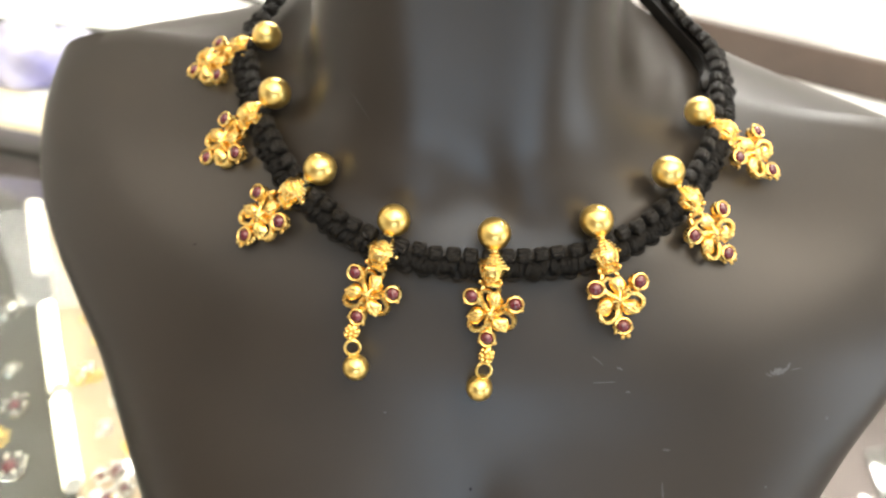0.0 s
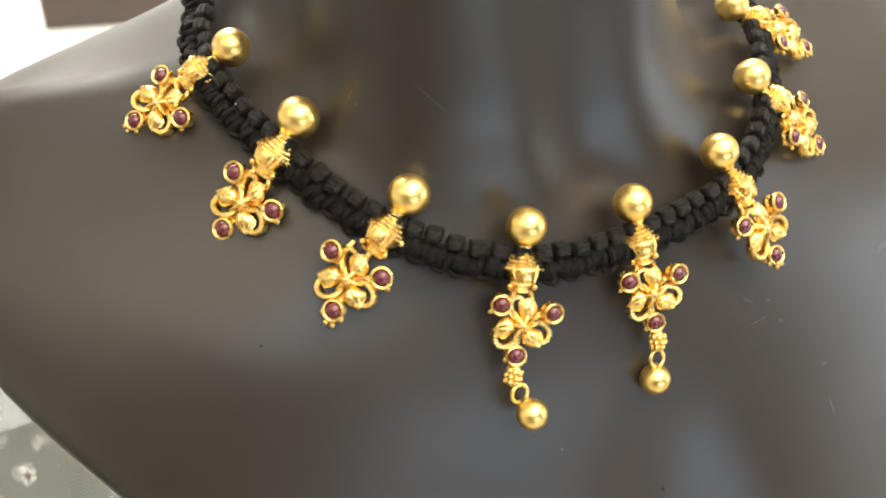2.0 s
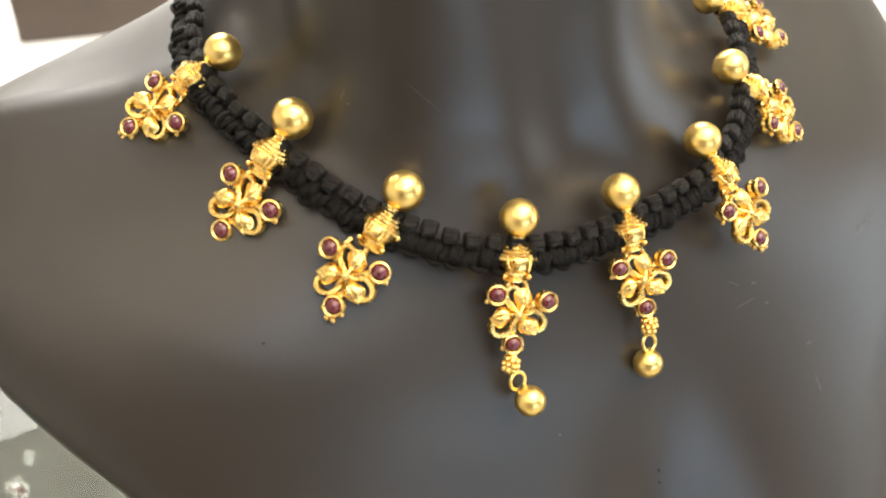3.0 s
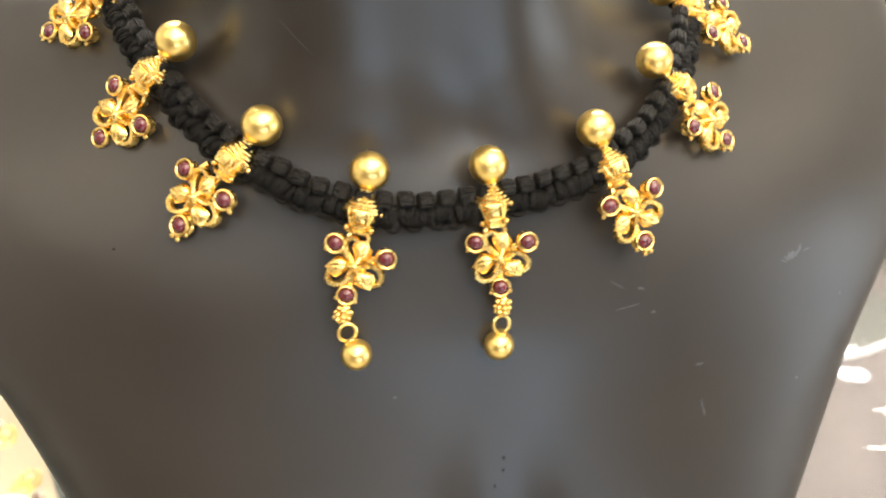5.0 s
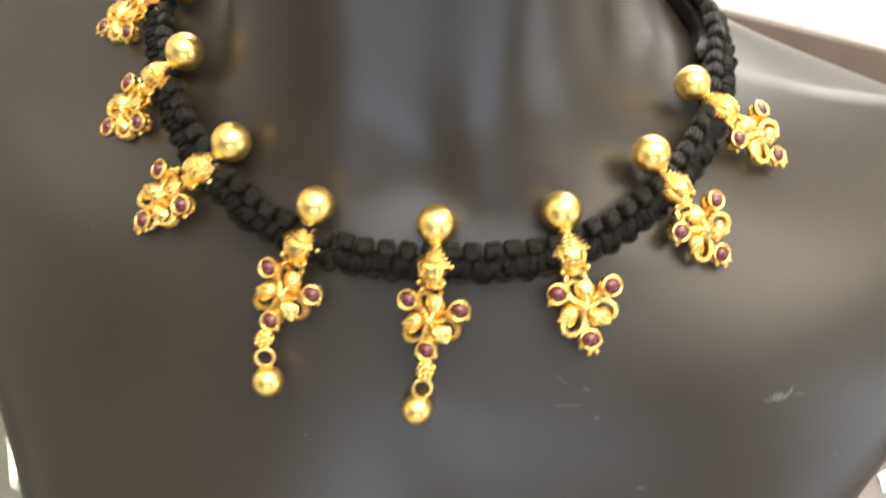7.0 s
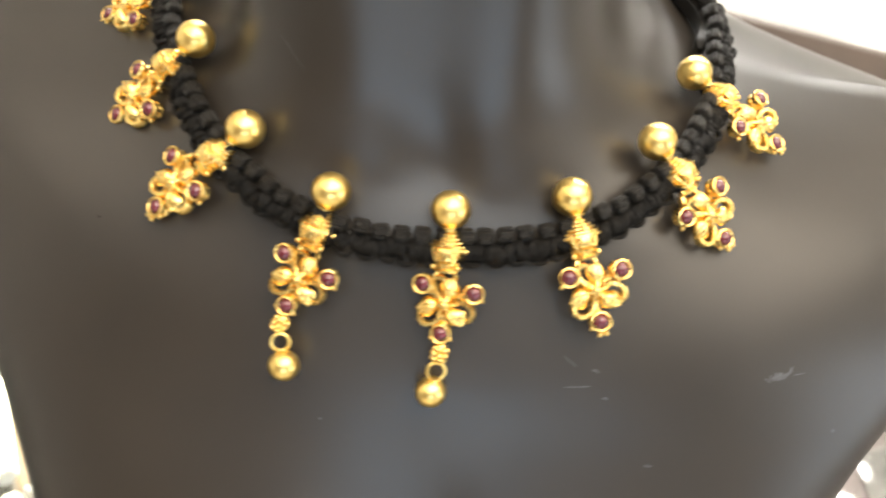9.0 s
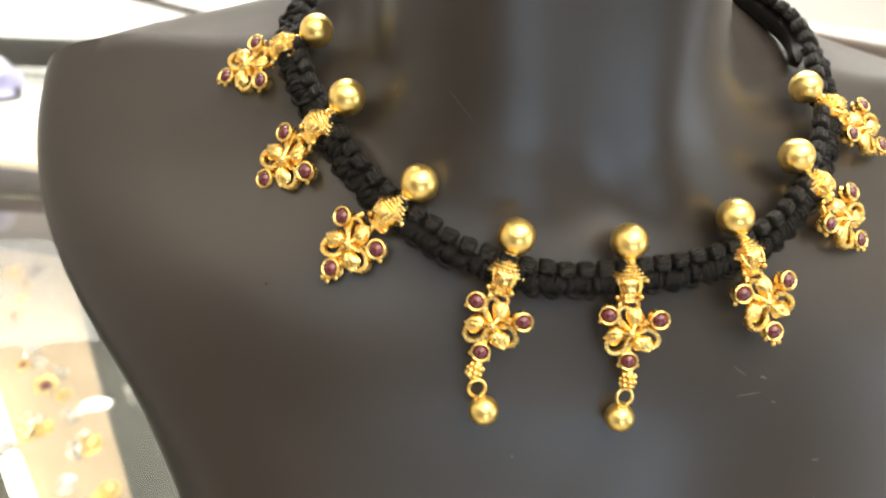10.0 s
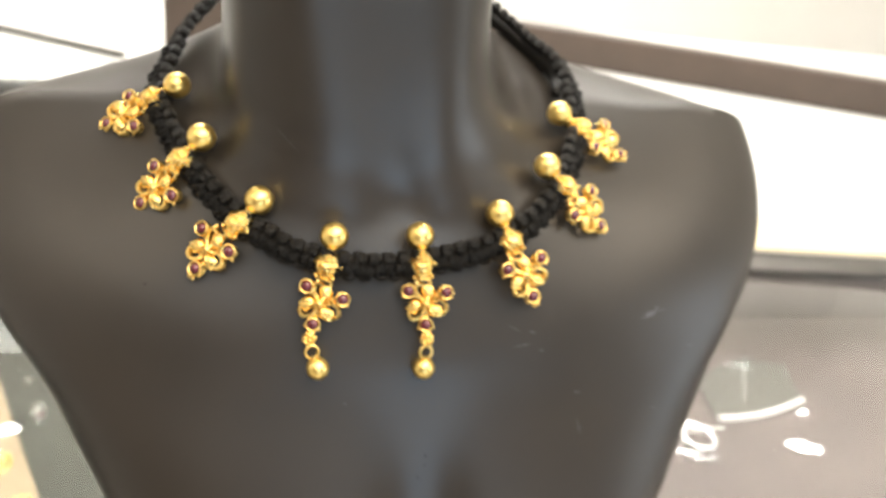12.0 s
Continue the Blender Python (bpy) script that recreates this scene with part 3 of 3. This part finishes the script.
def foot_mesh():
    return mesh_of(lathe(bmesh.new(), [(1.2, -34.0), (1.6, -37.2), (1.4, -38.5), (0.8, -39.0)], 12), "foot", GOLD_CAST)


def flower_mesh():
    """The domed boss in the middle of a pendant."""
    return mesh_of(ball(bmesh.new(), (HUB.x, -1.4, HUB.z), 1.9, (0.9, 1.5, 0.9), u=16, v=10), "pendant", GOLD_CAST)


def petal_mesh():
    """A narrow-necked, bulging petal with a pointed tip that curls toward the viewer, along +x from the flower's middle."""
    bm = bmesh.new()
    grid = []
    for i in range(15):
        u = i / 14
        w = 0.60 + 2.45 * math.sin(math.pi * min(1.0, max(0.0, (u - 0.10) / 0.86)) ** 1.25) ** 0.85 if u < 0.96 else 0.12
        row = []
        for j in range(11):
            v = j / 5 - 1
            dome = 2.2 * math.sin(math.pi * min(1, u * 1.05)) ** 0.8
            lift = -1.2 - dome * (1 - 0.85 * v * v) - 0.9 * max(0, u - 0.72) / 0.28 + 0.45 * math.exp(-(v / 0.16) ** 2) * math.sin(math.pi * u)
            row.append(bm.verts.new((0.6 + 7.6 * u - 0.4 * v * v * u, lift, w * v * (1.0 + 0.12 * v) + 1.1 * u * u)))
        grid.append(row)
    for a, b in zip(grid, grid[1:]):
        for j in range(10):
            bm.faces.new((a[j], b[j], b[j + 1], a[j + 1]))
    bmesh.ops.recalc_face_normals(bm, faces=bm.faces)
    bmesh.ops.solidify(bm, geom=bm.faces[:], thickness=0.7)
    bmesh.ops.recalc_face_normals(bm, faces=bm.faces)
    return mesh_of(bm, "petal", GOLD_CAST)


def bezel_mesh():
    bm = bmesh.new()
    turn = Matrix.Rotation(math.pi / 2, 4, "X")
    lathe(bm, [(1.6, -2.6), (2.7, -2.2), (2.9, -1.4), (2.5, -0.6), (2.8, 0.0), (2.95, 0.8), (2.6, 1.25), (2.25, 1.1), (2.2, 0.5), (0.6, 0.4)], 22, 0, turn)
    ring(bm, Matrix.Translation((0, -1.0, 0)), 2.62, 0.5, 22, 7)
    return mesh_of(bm, "bezel", GOLD_CAST)


def ruby_mesh():
    return mesh_of(ball(bmesh.new(), (0, -0.7, 0), 2.2, (1, 0.72, 1), 18, 12), "ruby", RUBY)


def rosette_mesh():
    """A short barrel wrapped in two rows of gold grains, with a grain in the middle of its face."""
    bm = lathe(bmesh.new(), [(0.9, 3.0), (1.5, 2.2), (1.9, 0.0), (1.5, -2.2), (0.9, -3.0)], 14)
    for z, r, count, turn in ((1.25, 1.85, 7, 0.0), (-0.35, 2.0, 7, 0.45), (-1.8, 1.6, 6, 0.0)):
        for k in range(count):
            a = turn + 2 * math.pi * k / count
            ball(bm, (r * math.cos(a), r * math.sin(a), z), 0.92, u=10, v=7)
    return mesh_of(bm, "rosette", GOLD_CAST)


def jump_ring_mesh():
    return mesh_of(ring(bmesh.new(), Matrix(), 2.6, 0.55, 22, 8), "jump_ring", GOLD)


def drop_ball_mesh():
    bm = ball(bmesh.new(), (0, 0, 0), 4.55, u=32, v=20)
    lathe(bm, [(1.5, 4.2), (1.5, 4.7), (0.9, 4.9)], 14)
    return mesh_of(bm, "drop_ball", GOLD)


LINKS = (link_mesh(((-1.8, 0.0, -17.0), (-2.8, -0.5, -19.5), (-2.6, -1.0, -23.0), (0.2, -1.5, -26.4))), link_mesh(((1.6, 0.3, -17.0), (2.9, 0.2, -18.6), (2.6, 0.0, -21.0), (1.2, -0.6, -24.6))))
MESH = dict(arm=arm_mesh(7.4), long_arm=arm_mesh(8.6), vein=vein_mesh(), foot=foot_mesh(), ball=gold_ball_mesh(), clamp=clamp_mesh(), flower=flower_mesh(), petal=petal_mesh(), bezel=bezel_mesh(), ruby=ruby_mesh(),
            scroll=scroll_mesh(), grain=grain_mesh(), rosette=rosette_mesh(), jump=jump_ring_mesh(), drop=drop_ball_mesh())
CLAMPS = []
GRAINS = ((-8.2, -23.6), (-3.7, -23.8), (11.0, -25.0), (7.6, -25.8), (-2.7, -36.9), (2.6, -37.0), (-0.95, -39.2), (0.95, -39.3))
for number, (centre, low, faces, swing, drops) in enumerate(PENDANTS):
    straight, n = pendant_pose(centre, low, faces)
    CLAMPS.append((straight @ Vector((0, 2.6, -11.0)), n))
    m = Matrix.Translation(low) @ Matrix.Rotation(radians(swing), 4, n) @ Matrix.Translation(-Vector(low)) @ straight
    back = m.inverted() @ straight
    p = part("pendant", MESH["flower"], None, necklace, "gold flower pendant with a hanging ball" if drops else "gold flower pendant set with three rubies", m)
    part("gold_ball", MESH["ball"], None, p, "polished gold ball", back @ pose(0, 0, 0, 17 * number, 0, 31 * number))
    part("clamp", MESH["clamp"], None, p, "ribbed gold clamp round the cord", back)
    hub = Matrix.Translation(HUB)
    for a, kind in ((25, "long_arm"), (140, "arm"), (266, "arm")):
        part("arm", MESH[kind], None, p, at=hub @ pose(0, 0, 0, 0, -a, 0))
    for link in LINKS:
        part("link", link, None, p)
    part("foot", MESH["foot"], None, p)
    for a in (66, 124, 184, 245, 306, 4):
        part("vein", MESH["vein"], None, p, at=hub @ pose(0, 0, 0, 0, -a, 0))
    for a in (66, 184, 306):
        part("petal", MESH["petal"], None, p, at=hub @ pose(0, 0, 0, 0, -a, 0))
    for a, wide in ((220, 1.0), (338, 1.0), (108, 0.85)):
        part("scroll", MESH["scroll"], None, p, at=hub @ pose(0, 0, 0, 0, -a, 0) @ Matrix.Diagonal((0.5 + 0.5 * wide, 1, wide, 1)))
    for x, z in GRAINS[:6] if drops else GRAINS:
        part("grain", MESH["grain"], None, p, at=Matrix.Translation((x, -0.5, z)))
    for x, y, z in STONES:
        at = Matrix.Translation((x, y - 0.3, z)) @ Matrix.Rotation(radians(x * 1.2), 4, "Z") @ Matrix.Diagonal((0.99, 1.12, 0.99, 1))
        part("bezel", MESH["bezel"], None, p, at=at)
        part("ruby", MESH["ruby"], None, p, "dark red ruby cabochon", at)
    if drops:
        hang = m.inverted() @ Vector((-.0208, -.0219, 1.1519) if number == 3 else (.0220, -.0153, 1.1489))
        top = Vector((0.1, -0.2, -43.2))
        way = (top - hang).normalized()
        part("rosette", MESH["rosette"], None, p, at=pose(0.1, -0.5, -41.4, 0, 12, 0))
        part("jump_ring", MESH["jump"], None, p, at=Matrix.Translation(hang + way * 6.8) @ pose(0, 0, 0, 0, 0, 20))
        part("drop_ball", MESH["drop"], None, p, "polished gold hanging ball", Matrix.Translation(hang) @ way.to_track_quat("Z", "Y").to_matrix().to_4x4())


# ---- the cord
def cord_frames(step):
    """Even steps along the cord: place, tangent, outward normal, upward side, and how far along."""
    knots = [((-.058, .143, 1.272), (-.45, .70, .55)), ((-.080, .118, 1.257), (-.70, .20, .68)), ((-.0900, .0920, 1.2435), (-.66, -.35, .66))]
    knots += [(tuple(p), tuple(n)) for p, n in CLAMPS]
    knots += [((.0900, .0950, 1.2480), (.66, -.35, .66)), ((.0765, .1190, 1.2570), (.70, .20, .68)), ((.056, .144, 1.269), (.45, .70, .55))]
    back = [((.011, .164, 1.288), (0, .8, .6))]
    run = spline([(*p, *n) for p, n in back + knots + back], 40)
    far = np.r_[0, np.cumsum(np.linalg.norm(np.diff(run[:, :3], axis=0), axis=1))]
    out = []
    for s in np.arange(0, far[-1], step).tolist():
        row = np.array([np.interp(s, far, run[:, k]) for k in range(6)])
        nxt = np.array([np.interp(min(s + 0.001, far[-1]), far, run[:, k]) for k in range(3)])
        prv = np.array([np.interp(max(s - 0.001, 0), far, run[:, k]) for k in range(3)])
        t, n = Vector(nxt - prv).normalized(), Vector(row[3:])
        n = (n - t * n.dot(t)).normalized()
        out.append((Vector(row[:3]), t, n, n.cross(t), s, float(far[-1])))
    return out


def fibre_band(bm, line, across, wide, thick, rng, lobes=9, sides=26, blunt=3.6):
    """A flat bundle of fibres laid along a line: an oval body, drawn in at both ends, with fine furrows along it."""
    line, rings = [Vector(p) for p in line], []
    phase = [rng.uniform(0, 6.28) for _ in range(3)]
    for k, p in enumerate(line):
        u = k / (len(line) - 1)
        ahead = (line[min(k + 1, len(line) - 1)] - line[max(k - 1, 0)]).normalized()
        side = (Vector(across) - ahead * ahead.dot(Vector(across))).normalized()
        out = side.cross(ahead)
        full = max(0.10, 1 - abs(2 * u - 1) ** blunt) ** 0.55
        row = []
        for j in range(sides):
            a = 2 * math.pi * j / sides
            r = 1 + 0.085 * math.sin(lobes * a + phase[0] + 2.4 * u) + 0.06 * math.sin((lobes // 2 + 1) * a + phase[1] - 2.6 * u)
            c, d = math.cos(a), math.sin(a)
            row.append(bm.verts.new(p + full * r * (wide * math.copysign(abs(c) ** 0.75, c) * side + thick * math.copysign(abs(d) ** 0.75, d) * out)))
        rings.append(row)
    for a, b in zip(rings, rings[1:]):
        for j in range(sides):
            bm.faces.new((a[j], a[(j + 1) % sides], b[(j + 1) % sides], b[j]))
    bm.faces.new(rings[0][::-1])
    bm.faces.new(rings[-1])
    bmesh.ops.recalc_face_normals(bm, faces=bm.faces)
    return bm


# pieces of the braid in millimetres: t along the cord, n outward, b upward
def knot_mesh(seed):
    """A plump block of strands that lie along the upper edge, parted from the next by a deep slot."""
    rng = random.Random(seed)
    tip, drop = rng.uniform(-0.5, 0.5), rng.uniform(-0.3, 0.3)
    line = spline([(-2.5, 1.9, 3.3 + drop - 0.2 * tip), (-1.2, 1.9, 3.4 + drop), (0, 1.9, 3.4 + drop), (1.2, 1.9, 3.4 + drop), (2.5, 1.9, 3.3 + drop + 0.2 * tip)], 5).tolist()
    return mesh_of(fibre_band(bmesh.new(), line, (0, 1, 0), rng.uniform(2.3, 2.7), rng.uniform(2.2, 2.5), rng, 13, 36, 7), "knot", CORD_LONG)


def wrap_mesh(seed):
    """A bundle that wraps down over the front of the lower half, somewhat slanted."""
    rng = random.Random(40 + seed)
    lean, deep = rng.uniform(-0.4, 2.2), rng.uniform(-0.35, 0.35)
    line = spline([(0.5 * lean, 0.4, 1.2), (0.45 * lean, 2.5 + deep, 0.6), (0.1 * lean, 3.1 + deep, -1.1), (-0.4 * lean, 2.6 + deep, -2.9), (-0.7 * lean, 0.6, -4.4)], 3).tolist()
    return mesh_of(fibre_band(bmesh.new(), line, (1, 0.25, 0), rng.uniform(1.0, 1.6), rng.uniform(0.8, 1.0), rng, 10, 26), "wrap", CORD)


def loop_mesh(seed):
    """A loop of strand that leaves the lower edge as a scallop."""
    rng = random.Random(80 + seed)
    dip, skew = rng.uniform(1.3, 2.3), rng.uniform(-0.8, 0.8)
    line = [(-3.2 + 6.4 * k / 12 + skew * math.sin(math.pi * k / 12), 0.9 + 1.2 * math.sin(math.pi * k / 12), -3.3 - dip * math.sin(math.pi * k / 12) ** 0.8) for k in range(13)]
    return mesh_of(fibre_band(bmesh.new(), line, (0, 1, 0), rng.uniform(0.9, 1.25), rng.uniform(0.6, 0.8), rng, 7, 18), "loop", CORD)


def cord():
    fine = cord_frames(0.0015)
    bm, rings = bmesh.new(), []
    for p, t, n, b, s, total in fine:
        slim = 0.76 + 0.24 * max(0, min(1, (min(s, total - s) - 0.085) / 0.03))
        rings.append([bm.verts.new(p + slim * MM * (1.4 * math.cos(u) * n + (2.3 * math.sin(u) - 0.4) * b)) for u in [k * math.pi / 6 for k in range(12)]])
    for a, c in zip(rings, rings[1:]):
        for j in range(12):
            bm.faces.new((a[j], c[j], c[(j + 1) % 12], a[(j + 1) % 12]))
    bm.faces.new(rings[0])
    bm.faces.new(rings[-1][::-1])
    bmesh.ops.recalc_face_normals(bm, faces=bm.faces)
    core = part("cord", bm, CORD, necklace, "black knotted cord")
    # Second strand, drawn thicker so that it also covers the shadow beside it.
    tail = [(.0860, .080, 1.2405), (.0868, .0965, 1.2462), (.0738, .1195, 1.2545), (.0535, .1430, 1.2662), (.030, .156, 1.277)]
    part("cord_tail_with_shadow", fibre_band(bmesh.new(), spline(tail, 14).tolist(), (0, 0, 1), 0.0032, 0.0025, random.Random(12), 5, 16, 20), CORD, necklace, "black end of the cord, thickened to include its shadow")
    knots, wraps, loops = [knot_mesh(k) for k in range(9)], [wrap_mesh(k) for k in range(11)], [loop_mesh(k) for k in range(7)]
    rng = random.Random(4)
    for k, (p, t, n, b, s, total) in enumerate(cord_frames(0.0061)):
        slim = 0.76 + 0.24 * max(0, min(1, (min(s, total - s) - 0.085) / 0.03))
        flat = Matrix.Translation(p) @ Matrix((t, n, b)).transposed().to_4x4()
        size = Matrix.Diagonal((MM, slim * MM, slim * MM, 1))
        part("knot", knots[(k * 5) % 9], None, core, at=flat @ pose(0, 0, 0, rng.uniform(-7, 7), rng.uniform(-6, 6), rng.uniform(-7, 7)) @ size)
        for side in (0, 1, 2):
            shift = Matrix.Translation((0.95 + 2.05 * side + rng.uniform(-0.25, 0.25), rng.uniform(-0.2, 0.2), 0))
            part("wrap", wraps[(k * 7 + side * 4) % 11], None, core, at=flat @ pose(0, 0, 0, rng.uniform(-6, 6), rng.uniform(-14, 14), rng.uniform(-10, 10)) @ size @ shift)
        part("loop", loops[(k * 3) % 7], None, core, at=flat @ pose(0, 0, 0, rng.uniform(-10, 10), rng.uniform(-5, 5), 0) @ size @ Matrix.Translation((2.9, 0, 0)))


cord()
